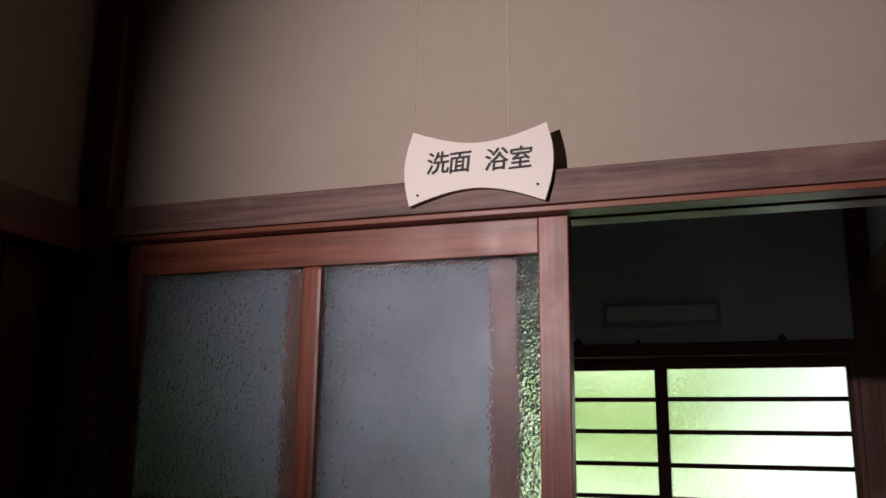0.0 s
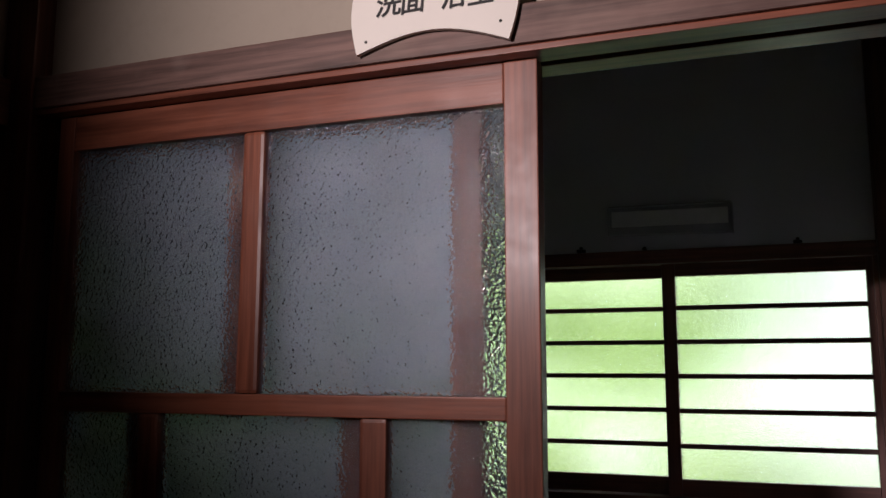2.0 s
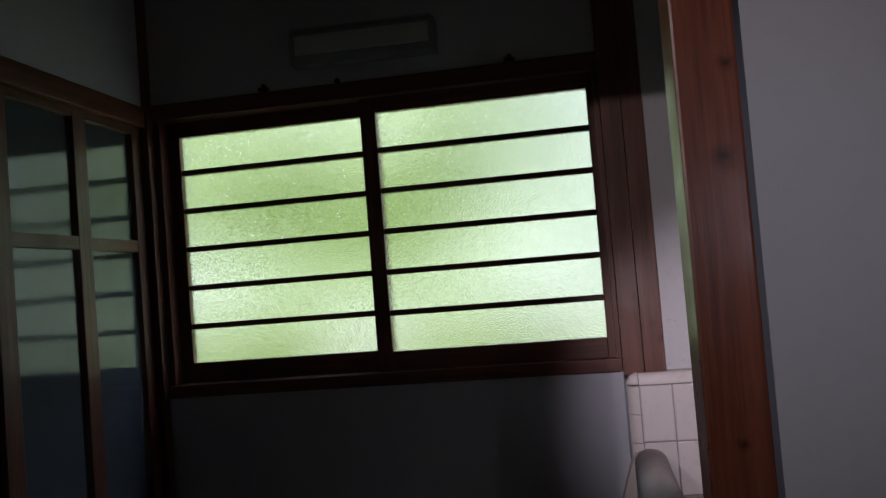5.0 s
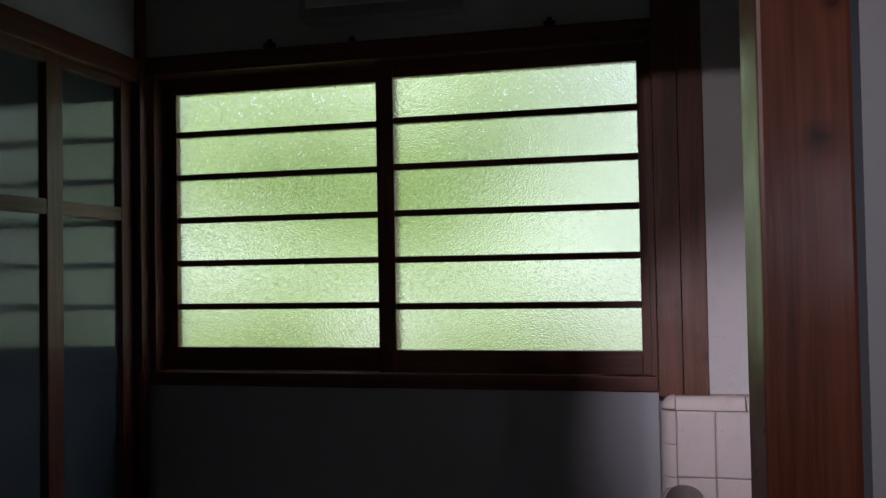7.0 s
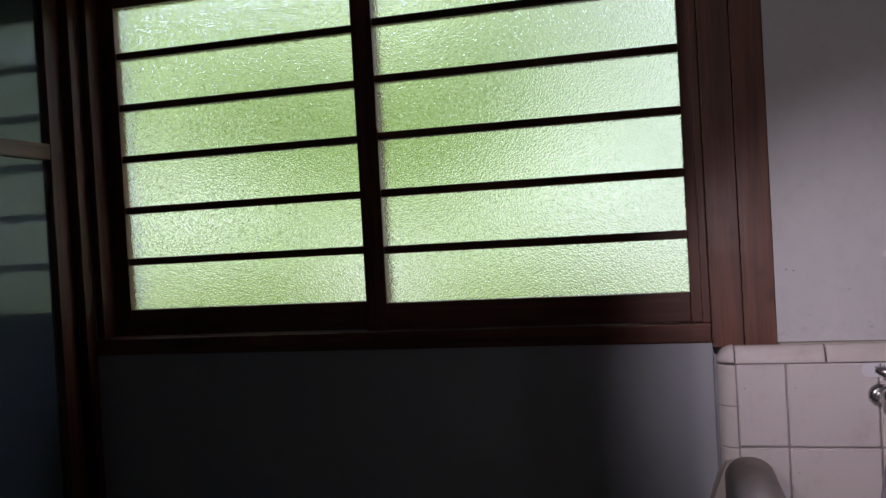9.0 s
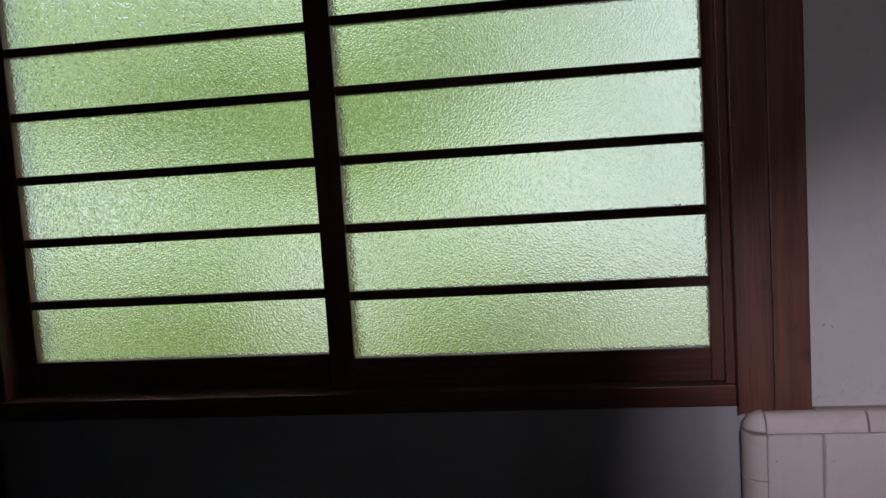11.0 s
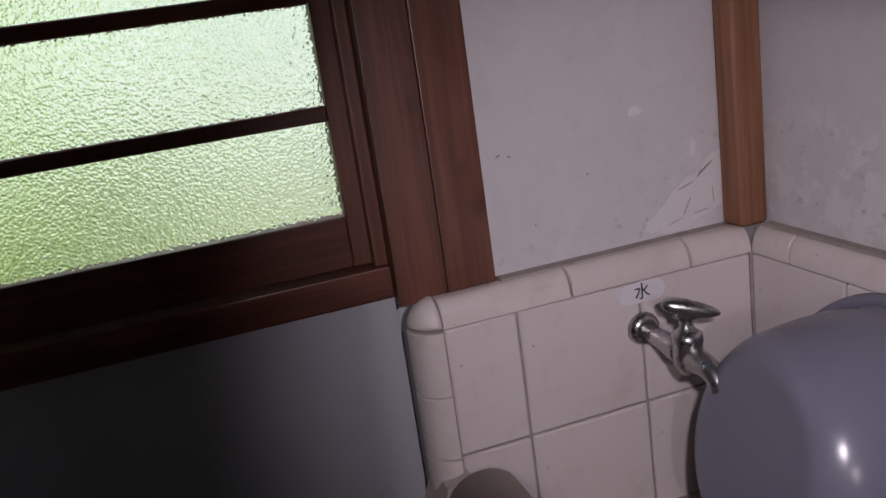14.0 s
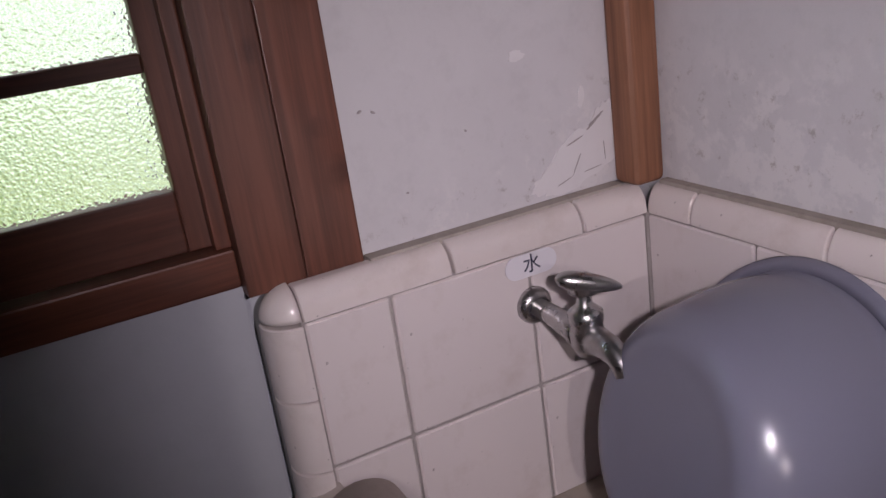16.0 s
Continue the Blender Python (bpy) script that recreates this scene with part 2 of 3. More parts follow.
# ---- building blocks ----
def boxes(*spans):
    """A bmesh of boxes, each (x0, x1, y0, y1, z0, z1)."""
    bm = bmesh.new()
    for x0, x1, y0, y1, z0, z1 in spans:
        bmesh.ops.create_cube(bm, size=1, matrix=Matrix.Translation(((x0 + x1) / 2, (y0 + y1) / 2, (z0 + z1) / 2)) @ Matrix.Diagonal((x1 - x0, y1 - y0, z1 - z0, 1)))
    return bm


def soft(bm, width=0.002, segments=2):
    bmesh.ops.bevel(bm, geom=bm.edges[:], offset=width, segments=segments, affect="EDGES", profile=0.6)
    return bm


def finish(name, bm, mat, smooth=False):
    bmesh.ops.recalc_face_normals(bm, faces=bm.faces[:])
    me = bpy.data.meshes.new(name)
    bm.to_mesh(me)
    bm.free()
    me.materials.append(mat)
    if smooth:
        for p in me.polygons:
            p.use_smooth = True
    return new(name, me)


def part(name, bm, mat, parent, label="", smooth=False):
    ob = finish(name, bm, mat, smooth)
    ob.parent = parent
    return tagged(ob, label)


def structure(name, bm, mat, label, category):
    return tagged(finish(name, bm, mat), label, category, kind="structure")


def thing(name, at, label, category, group=""):
    ob = new(name)
    ob.location = at
    bpy.context.view_layer.update()
    return tagged(ob, label, category, group)


def keep(parent, *obs):
    """Parents parts that were built in world places."""
    for ob in obs:
        ob.parent = parent
        ob.matrix_parent_inverse = Matrix.Translation(parent.location).inverted()


def lathe(profile, steps=48):
    """A turned body about z from (radius, height) pairs."""
    bm = bmesh.new()
    rings = []
    for r, z in profile:
        if r < 1e-6:
            rings.append([bm.verts.new((0, 0, z))])
        else:
            rings.append([bm.verts.new((r * math.cos(2 * math.pi * k / steps), r * math.sin(2 * math.pi * k / steps), z)) for k in range(steps)])
    for a, b in zip(rings, rings[1:]):
        for k in range(steps):
            q = [a[k % len(a)], a[(k + 1) % len(a)], b[(k + 1) % len(b)], b[k % len(b)]]
            q = list(dict.fromkeys(q))
            if len(q) > 2:
                bm.faces.new(q)
    return bm


def tube(points, radii, steps=20):
    """A round pipe along points, closed at both ends."""
    bm = bmesh.new()
    rings = []
    for i, (p, r) in enumerate(zip(points, radii)):
        a, b = Vector(points[max(i - 1, 0)]), Vector(points[min(i + 1, len(points) - 1)])
        q = (b - a).to_track_quat("Z", "Y")
        rings.append([bm.verts.new(Vector(p) + q @ Vector((r * math.cos(2 * math.pi * k / steps), r * math.sin(2 * math.pi * k / steps), 0))) for k in range(steps)])
    for a, b in zip(rings, rings[1:]):
        for k in range(steps):
            bm.faces.new((a[k], a[(k + 1) % steps], b[(k + 1) % steps], b[k]))
    bm.faces.new(rings[0][::-1]), bm.faces.new(rings[-1])
    return bm


def outline(points, thick):
    """A flat board in x and z from an outline, thick along y (its face at y = 0)."""
    bm = bmesh.new()
    f = bm.faces.new([bm.verts.new((x, 0, z)) for x, z in points])
    up = bmesh.ops.extrude_face_region(bm, geom=[f])
    bmesh.ops.translate(bm, verts=[v for v in up["geom"] if isinstance(v, bmesh.types.BMVert)], vec=(0, thick, 0))
    return bm


def writing(text, size, m, mat, parent, name="writing"):
    data = bpy.data.curves.new(name, "FONT")
    data.offset = 0.0
    data.body, data.size, data.extrude, data.align_x, data.align_y = text, size, 0.0003, "CENTER", "CENTER"
    data.materials.append(mat)
    ob = new(name, data)
    ob.parent = parent
    ob.matrix_parent_inverse = parent.matrix_world.inverted()
    ob.matrix_world = m
    return ob


# ---- setting ----
TOP = 2.62
structure("floor", boxes((-2.3, 2.6, -1.2, 4.2, -0.1, 0.0)), floor_wood, "dark worn wooden floor boards", "floor")
structure("ceiling", boxes((-2.3, 2.6, -1.2, 4.2, TOP, TOP + 0.1)), ceiling_paint, "dim boarded ceiling of the old house", "ceiling")
WX0, WX1, WZ0, WZ1 = -0.462, 0.858, 0.962, 1.812
BX0, BX1 = -1.72, -1.30
structure("wall_north", boxes((-2.3, BX0, 4.05, 4.2, 0, TOP), (BX0, BX1, 4.05, 4.2, 0, WZ0), (BX0, BX1, 4.05, 4.2, WZ1, TOP), (BX1, -0.58, 4.05, 4.2, 0, TOP),
          (-0.58, WX1, 4.05, 4.2, WZ1, TOP), (-0.58, WX0 - 0.002, 4.05, 4.2, 0, WZ1), (WX0, 2.6, 4.081, 4.2, 0, 0.934), (WX0, 2.6, 4.137, 4.2, 0.9341, WZ0), (WX1 + 0.001, WX1 + 0.1155, 4.082, 4.2, WZ1, TOP), (WX1 + 0.116, 2.6, 4.05, 4.2, WZ0, TOP)),
          cool, "dim bluish white plaster wall round the window", "wall")
structure("wall_board", boxes((-0.47, 0.861, 4.047, 4.080, 0, 0.937)), board, "smooth grey board under the window", "wall panel")
structure("wall_sink_back", boxes((0.975, 1.298, 4.032, 4.049, 0.9375, 2.3)), white, "stained flaking white plaster above the tiled sink", "wall")
structure("wall_east", boxes((1.312, 1.45, 2.86, 4.049, 0, TOP)), white, "grimy white plaster wall beside the sink", "wall")
structure("wall_partition", boxes((1.0, 2.6, 2.772, 2.858, 0, TOP)), cool, "pale plaster wall beside the brown post", "wall")
structure("wall_alcove_top", boxes((0.93, 0.965, 2.87, 4.03, 2.075, TOP)), cool, "pale plaster above the sink lintel", "wall")
structure("wall_door_top", boxes((-0.69, 2.6, 2.062, 2.14, 1.886, TOP)), cream, "cream plaster wall above the sliding door", "wall")
for x, w, z in ((-0.036, 0.0016, 1.99), (0.129, 0.0026, 1.975)):
    structure("wall_streak", soft(boxes((x, x + w, 2.0612, 2.0621, z, z + 0.42)), 0.0003, 1), drip, "pale run of paint down the plaster wall", "streak")
structure("wall_door_side", boxes((1.35, 2.6, 2.05, 2.14, 0, 1.83)), cream, "cream plaster wall beside the doorway", "wall")
structure("wall_west", boxes((-0.82, -0.70, -1.2, 2.10, 1.886, TOP), (-0.82, -0.70, -1.2, 0.6, 0, 1.80)), cream, "cream plaster wall of the corridor", "wall")
structure("wall_washroom_west", boxes((-0.56, -0.488, 2.15, 4.049, 1.814, TOP)), cool, "dim plaster wall above the glazed doors", "wall")
structure("wall_south", boxes((-2.3, 2.6, -1.3, -1.2, 0, TOP)), cream, "cream plaster end wall of the corridor", "wall")
structure("wall_far_west", boxes((-2.4, -2.3, -1.3, 4.2, 0, TOP)), cool, "pale wall of the bathroom", "wall")
structure("wall_far_east", boxes((2.6, 2.7, -1.3, 4.2, 0, TOP)), cream, "cream wall at the corridor's end", "wall")
structure("wall_bath_south", boxes((-2.3, -0.66, 2.1, 2.2, 0, TOP)), cool, "plain wall of the bathroom", "wall")

structure("lintel_door", soft(boxes((-0.70, 2.6, 2.028, 2.061, 1.832, 1.887))), grey_x, "weathered greyish brown wooden lintel over the sliding door", "lintel")
structure("lintel_track", soft(boxes((-0.66, 2.6, 2.034, 2.082, 1.822, 1.8315), (-0.66, 2.6, 2.098, 2.145, 1.822, 1.86))), door_x, "grooved wooden door track under the lintel", "track")
structure("lintel_fillet", soft(boxes((-0.66, 2.6, 2.083, 2.097, 1.838, 1.86))), grey_x, "pale strip in the door track", "trim")
structure("post_corridor", soft(boxes((-0.698, -0.630, 2.022, 2.145, 0, TOP)), 0.004), wood_z, "dark wooden corner post of the corridor", "post")
structure("lintel_west", soft(boxes((-0.76, -0.675, -1.2, 2.021, 1.803, 1.885))), wood_y, "dark wooden lintel along the corridor", "lintel")
structure("post_washroom", soft(boxes((0.922, 0.999, 2.75, 2.866, 0, TOP)), 0.004), knotty, "reddish brown knotty wooden post", "post")
structure("post_window", soft(boxes((0.861, 0.9165, 4.027, 4.078, 0.93, TOP), (0.9178, 0.974, 4.0282, 4.078, 0.93, TOP)), 0.0015), cracked, "cracked brown wooden post beside the window", "post")
structure("post_corner", soft(boxes((1.272, 1.3115, 3.993, 4.0315, 0.936, 2.4)), 0.009, 3), pale_y, "light brown wooden post in the sink corner", "post")
structure("post_west_corner", soft(boxes((-0.505, -0.472, 4.012, 4.045, 0, TOP)), 0.002), wood_z, "dark wooden post in the washroom corner", "post")
structure("lintel_sink", soft(boxes((0.915, 0.978, 2.867, 4.017, 1.972, 2.074)), 0.003), wood_y, "dark wooden lintel above the sink recess", "lintel")
structure("lintel_partition", soft(boxes((-0.56, -0.478, 2.15, 4.011, 1.752, 1.813)), 0.003), wood_y, "dark wooden lintel over the glazed doors", "lintel")
structure("sill_partition", soft(boxes((-0.56, -0.478, 2.15, 4.011, 0, 0.05)), 0.003), wood_y, "dark wooden threshold under the glazed doors", "threshold")


# ---- windows ----
def sash(name, x0, x1, y, z0, z1, left, right, bottom, top, rows, bar, glass, label, parent):
    """A sliding sash in the x-z plane with rows of panes."""
    t = 0.026
    one = [part("stile", soft(boxes((x0, x0 + left, y, y + t, z0, z1))), wood_z, None), part("stile", soft(boxes((x1 - right, x1, y, y + t, z0, z1))), wood_z, None),
           part("rail", soft(boxes((x0 + left, x1 - right, y + 0.001, y + t - 0.001, z0, z0 + bottom))), wood_x, None),
           part("rail", soft(boxes((x0 + left, x1 - right, y + 0.001, y + t - 0.001, z1 - top, z1))), wood_x, None)]
    a, b, c, d = x0 + left, x1 - right, z0 + bottom, z1 - top
    pitch = (d - c + bar) / rows
    for k in range(rows):
        low = c + k * pitch
        pane = part("pane", boxes((a - 0.003, b + 0.003, y + 0.011, y + 0.015, low - 0.003, low + pitch - bar + 0.003)), glass, None)
        pane.visible_shadow = False
        one.append(pane)
        if k:
            one.append(part("glazing_bar", soft(boxes((a, b, y + 0.003, y + t - 0.003, low - bar, low)), 0.0015, 1), wood_x, None))
    return one


window = thing("window_1", (0.2, 4.06, 0.96), "dark wooden sliding window with pebbled glass panes", "window")
tagged(window, kind="structure")
frame_bits = [part("window_sill", soft(boxes((-0.47, 0.86, 4.040, 4.135, 0.938, 0.974))), wood_x, None), part("window_frame", soft(boxes((-0.471, 0.86, 4.040, 4.135, 1.775, 1.824))), wood_x, None),
              part("window_frame", soft(boxes((-0.471, -0.452, 4.047, 4.135, 0.9745, 1.7745))), wood_z, None), part("window_frame", soft(boxes((0.846, 0.8605, 4.047, 4.135, 0.9745, 1.7745))), wood_z, None)]
keep(window, *frame_bits, *sash("sash", 0.171, 0.853, 4.064, 0.975, 1.774, 0.046, 0.027, 0.057, 0.045, 6, 0.0165, window_glass, "", None))
keep(window, *sash("sash", -0.452, 0.214, 4.095, 0.975, 1.774, 0.038, 0.044, 0.060, 0.046, 6, 0.0165, window_glass, "", None))
structure("window_reveal", boxes((-0.6, -0.4625, 4.138, 4.2, WZ0, WZ1), (0.862, 0.972, 4.08, 4.2, WZ0, WZ1)), cool, "plaster reveal of the window", "wall")
bath_window = tagged(thing("window_2", (-1.45, 4.06, 0.96), "bright wooden bathroom window with pebbled glass", "window"), kind="structure")
keep(bath_window, *sash("sash", BX0, BX1, 4.09, WZ0, WZ1, 0.04, 0.04, 0.05, 0.05, 4, 0.02, window_glass, "", None))
structure("backdrop", boxes((-4.5, 4.0, 5.1, 5.12, -0.5, 3.4)), garden, "glowing backdrop of green garden and bright sky beyond the frosted window", "garden")


# ---- sliding doors ----
def sliding_door(name, x0, x1, y, label, glass):
    """A glazed sliding door: two tall panes over a rail, three panes under it, and a board at the foot."""
    door = tagged(thing(name, ((x0 + x1) / 2, y, 0.005), label, "sliding door"), kind="structure")
    z1, t = 1.8205, 0.03
    bits = [part("stile", soft(boxes((x0, x0 + 0.032, y, y + t, 0.005, z1))), door_z, None), part("stile", soft(boxes((x1 - 0.048, x1, y, y + t, 0.005, z1))), door_z, None)]
    a, b = x0 + 0.032, x1 - 0.048
    for z, h in ((1.762, z1 - 1.762), (1.334, 0.031), (0.60, 0.04), (0.005, 0.09)):
        bits.append(part("rail", soft(boxes((a, b, y + 0.001, y + t - 0.001, z, z + h))), door_x, None))
    for z, h, bars in ((1.365, 0.397, ((x0 + 0.362, 0.038),)), (0.64, 0.694, ((x0 + 0.190, 0.038), (x0 + 0.566, 0.042)))):
        edge = a
        for x, w in (*bars, (b, 0)):
            pane = part("pane", boxes((edge - 0.003, x + 0.003, y + 0.013, y + 0.017, z - 0.003, z + h + 0.003)), glass, None)
            bits.append(pane)
            if w:
                bits.append(part("glazing_bar", soft(boxes((x, x + w, y + 0.002, y + t - 0.002, z, z + h)), 0.006, 2), door_z, None))
            edge = x + w
    bits.append(part("foot_panel", boxes((a, b, y + 0.01, y + 0.018, 0.095, 0.60)), door_x, None))
    keep(door, *bits)
    return door


sliding_door("door_1", -0.601, 0.226, 2.060, "reddish brown sliding door with frosted pebbled glass", door_glass)
sliding_door("door_2", -0.650, 0.136, 2.100, "second frosted sliding door slid behind the first", frosted_glass)

partition = tagged(thing("door_3", (-0.5, 3.52, 0.05), "dark wooden sliding door with ribbed glass panes", "sliding door"), kind="structure")
px = -0.522
bits = []
for y0, y1 in ((3.030, 3.103), (3.353, 3.412), (3.672, 3.728), (3.962, 4.010)):
    bits.append(part("stile" if y0 in (3.030, 3.962) else "glazing_bar", soft(boxes((px, px + 0.026, y0, y1, 0.051, 1.751))), wood_z, None))
gaps = ((3.103, 3.353), (3.412, 3.672), (3.728, 3.962))
for y0, y1 in gaps:
    for z0, z1 in ((0.051, 0.12), (0.50, 0.54), (1.378, 1.413), (1.728, 1.751)):
        bits.append(part("rail", soft(boxes((px + 0.001, px + 0.025, y0, y1, z0, z1))), wood_y, None))
    for z0, z1 in ((0.12, 0.50), (0.54, 1.378), (1.413, 1.728)):
        bits.append(part("pane", boxes((px + 0.010, px + 0.014, y0 - 0.003, y1 + 0.003, z0 - 0.003, z1 + 0.003)), inner_glass, None))
keep(partition, *bits)
far_door = tagged(thing("door_4", (-0.74, 1.3, 0.005), "dim off-white papered sliding door in a dark frame", "sliding door"), kind="structure")
keep(far_door, part("panel", boxes((-0.752, -0.742, 0.65, 1.90, 0.005, 1.80)), cream, None), part("stile", soft(boxes((-0.76, -0.732, 1.901, 1.99, 0.005, 1.80))), wood_z, None), part("stile", soft(boxes((-0.76, -0.732, 0.605, 0.649, 0.005, 1.80))), wood_z, None))


# ---- corridor: the sign ----
def sign_outline():
    pts = []
    for k in range(17):
        u = k / 16
        pts.append((-0.112 + 0.224 * u, 0.064 - 0.026 * math.sin(math.pi * u)))
    for k in range(1, 8):
        u = k / 8
        pts.append((0.112 + 0.012 * math.sin(math.pi * u), 0.064 - 0.128 * u))
    for k in range(17):
        u = k / 16
        pts.append((0.112 - 0.224 * u, -0.064 + 0.026 * math.sin(math.pi * u)))
    for k in range(1, 8):
        u = k / 8
        pts.append((-0.112 - 0.012 * math.sin(math.pi * u), -0.064 + 0.128 * u))
    return pts


sign = finish("sign", outline(sign_outline(), 0.007), sign_paint)
sign.matrix_world = pose(0.089, 2.018, 1.902, -2, 1.5, 0)
tagged(sign, "cream painted fan-waisted wooden sign with black brush lettering", "sign")
bpy.context.view_layer.update()
face = sign.matrix_world @ pose(0, -0.0012, 0.004, 90, 0, 0)
for text, x in (("洗", -0.067), ("面", -0.030), ("浴", 0.031), ("室", 0.070)):
    for k in range(4):
        brush = writing(text, 0.040, face @ pose(x + 0.0007 * (k % 2), 0.0008 * (k // 2), 0.0001 * k, 0, 0, 3), ink, sign, "lettering")
        brush.data.shear = 0.10
for x, z in ((-0.098, -0.046), (0.100, -0.038)):
    nail = part("nail", lathe([(0, 0.001), (0.002, 0.0008), (0.0022, 0)], 10), iron, sign)
    nail.matrix_parent_inverse = Matrix.Identity(4)
    nail.matrix_local = pose(x, -0.0008, z, 90, 0, 0)

# ---- washroom: wall lamp and hooks ----
lamp = thing("wall_lamp", (0.21, 4.05, 1.92), "unlit white fluorescent wall lamp above the window", "wall lamp")
lamp.rotation_euler = (0, radians(0.6), 0)
bpy.context.view_layer.update()
for nm, spans, mt, lb in (("housing", [(-0.207, 0.207, -0.052, -0.001, -0.045, 0.05)], fixture_grey, ""), ("cover", [(-0.197, 0.197, -0.066, -0.0525, -0.018, 0.036)], fixture_white, "pale diffuser"), ("end_cap", [(-0.2125, -0.2075, -0.06, -0.001, -0.047, 0.052)], fixture_grey, ""), ("end_cap", [(0.2075, 0.2125, -0.06, -0.001, -0.047, 0.052)], fixture_grey, ""), ("visor", [(-0.207, 0.207, -0.07, -0.001, 0.0505, 0.056)], fixture_grey, "")):
    part(nm, soft(boxes(*spans), 0.002), mt, lamp, lb)
for x, s in ((-0.109, 1.0), (0.118, 0.55), (0.623, 0.9)):
    hook = finish("hook", soft(boxes((-0.016 * s, 0.016 * s, -0.014, 0, 0, 0.012 * s), (-0.006, 0.006, -0.012, 0, 0.012 * s, 0.022 * s)), 0.003), iron)
    hook.location = (x, 4.047, 1.8245)
    tagged(hook, "small dark iron hook on the window frame", "hook", "hooks on the window frame")

# ---- sink recess ----
sink = tagged(thing("sink", (1.08, 3.6, 0), "low built-in washing sink of stained concrete", "sink"), kind="structure")
keep(sink, part("sink_floor", soft(boxes((0.955, 1.289, 2.95, 4.0, 0.50, 0.612)), 0.004), stone, None), part("sink_base", boxes((0.875, 1.289, 2.95, 3.99, 0, 0.499)), stone, None))
curb_bm = bmesh.new()
prof = [(0.868, 0.50)] + [(0.911 - 0.043 * math.cos(math.pi * k / 14), 0.702 + 0.036 * math.sin(math.pi * k / 14)) for k in range(15)] + [(0.954, 0.50)]
ring_a = [curb_bm.verts.new((x, 2.95, z)) for x, z in prof]
ring_b = [curb_bm.verts.new((x, 3.985, z)) for x, z in prof]
for k in range(len(prof) - 1):
    curb_bm.faces.new((ring_a[k], ring_a[k + 1], ring_b[k + 1], ring_b[k]))
curb_bm.faces.new(ring_a), curb_bm.faces.new(ring_b)
keep(sink, part("curb", curb_bm, crust, None, "rounded dirty cream curb", True))

flare_bm = bmesh.new()
foot = [(0.90, 0.40), (0.78, 0.40)] + [(0.80 + 0.072 * u, 0.40 + 0.325 * u ** 0.55) for u in (0.1, 0.25, 0.4, 0.55, 0.7, 0.85, 1.0)] + [(0.90, 0.735)]
fr = [[flare_bm.verts.new((x, y, z)) for x, z in foot] for y in (3.986, 4.0465)]
for k in range(len(foot)):
    j = (k + 1) % len(foot)
    flare_bm.faces.new((fr[0][k], fr[0][j], fr[1][j], fr[1][k]))
flare_bm.faces.new(fr[0]), flare_bm.faces.new(fr[1][::-1])
keep(sink, part("curb_foot", flare_bm, crust, None, "flared mortar foot of the curb"))

tap = thing("tap", (1.135, 3.999, 0.845), "worn chrome wall tap over the sink", "tap")


def into(parent, name, bm, mat, m=None, label="", smooth=True):
    ob = part(name, bm, mat, parent, label, smooth)
    if m:
        ob.matrix_local = m
    return ob


into(tap, "flange", lathe([(0, 0.011), (0.011, 0.011), (0.016, 0.009), (0.0195, 0.004), (0.020, 0.0), (0, 0)], 36), chrome, pose(0, 0, 0, 90))
into(tap, "pipe", tube([(0, -0.008, 0), (0, -0.035, -0.001), (0, -0.065, -0.003), (0, -0.09, -0.006)], [0.0095, 0.0105, 0.013, 0.0145]), chrome)
into(tap, "valve_body", lathe([(0, -0.024), (0.010, -0.022), (0.0155, -0.012), (0.0165, 0.0), (0.015, 0.010), (0.0165, 0.013), (0.0165, 0.022), (0.012, 0.026), (0.0075, 0.03), (0.0065, 0.042), (0, 0.042)], 32), chrome, pose(0, -0.090, 0, 0))
into(tap, "spout", tube([(0, -0.095, -0.006), (0, -0.108, -0.003), (0, -0.121, -0.0035), (0, -0.133, -0.0075), (0, -0.141, -0.0145), (0, -0.145, -0.023)], [0.0145, 0.0138, 0.0126, 0.0114, 0.0104, 0.0102]), chrome)
handle = bmesh.new()
bmesh.ops.create_uvsphere(handle, u_segments=28, v_segments=18, radius=1.0)
for v in handle.verts:
    # a flat lever, broad over the spindle and drawn out to a blunt tip
    x, y, z = v.co
    f = (y + 1) / 2
    v.co = (math.copysign(abs(x) ** 0.8, x) * (0.0055 + 0.0075 * f), 0.031 * math.copysign(abs(y) ** 0.8, y), z * (0.0060 + 0.0050 * f))
into(tap, "handle", handle, chrome, pose(0.002, -0.097, 0.052, 14, 0, 60))
into(tap, "handle_boss", lathe([(0, 0.018), (0.007, 0.017), (0.0125, 0.010), (0.014, 0), (0, 0)], 28), chrome, pose(0, -0.090, 0.042))

plate_pts = [(0.018 * s + 0.0125 * math.cos(a), 0.0125 * math.sin(a)) for s, base in ((1, -math.pi / 2), (-1, math.pi / 2)) for a in [base + math.pi * k / 10 for k in range(11)]]
plate = finish("tap_label", outline(plate_pts, 0.0012), label_white)
plate.location = (1.1365, 3.9972, 0.8895)
tagged(plate, "white oval label with one dark character above the tap", "label")
bpy.context.view_layer.update()
writing("水", 0.021, pose(1.1365, 3.9966, 0.8895, 90, 0, 0), blue_ink, plate, "lettering")

RIM, FOOT = Vector((1.232, 3.767, 0.757)), Vector((1.108, 3.782, 0.794))
H = (FOOT - RIM).length
R0, R1 = 0.147, 0.094
prof = [(R0 + 0.010, -0.004), (R0 + 0.013, 0.0), (R0 + 0.010, 0.004), (R0 + 0.001, 0.005)]
for k in range(1, 10):
    u = k / 10
    prof.append((R0 + (R1 + 0.016 - R0) * u ** 1.35, 0.005 + (H - 0.016) * u ** 0.9))
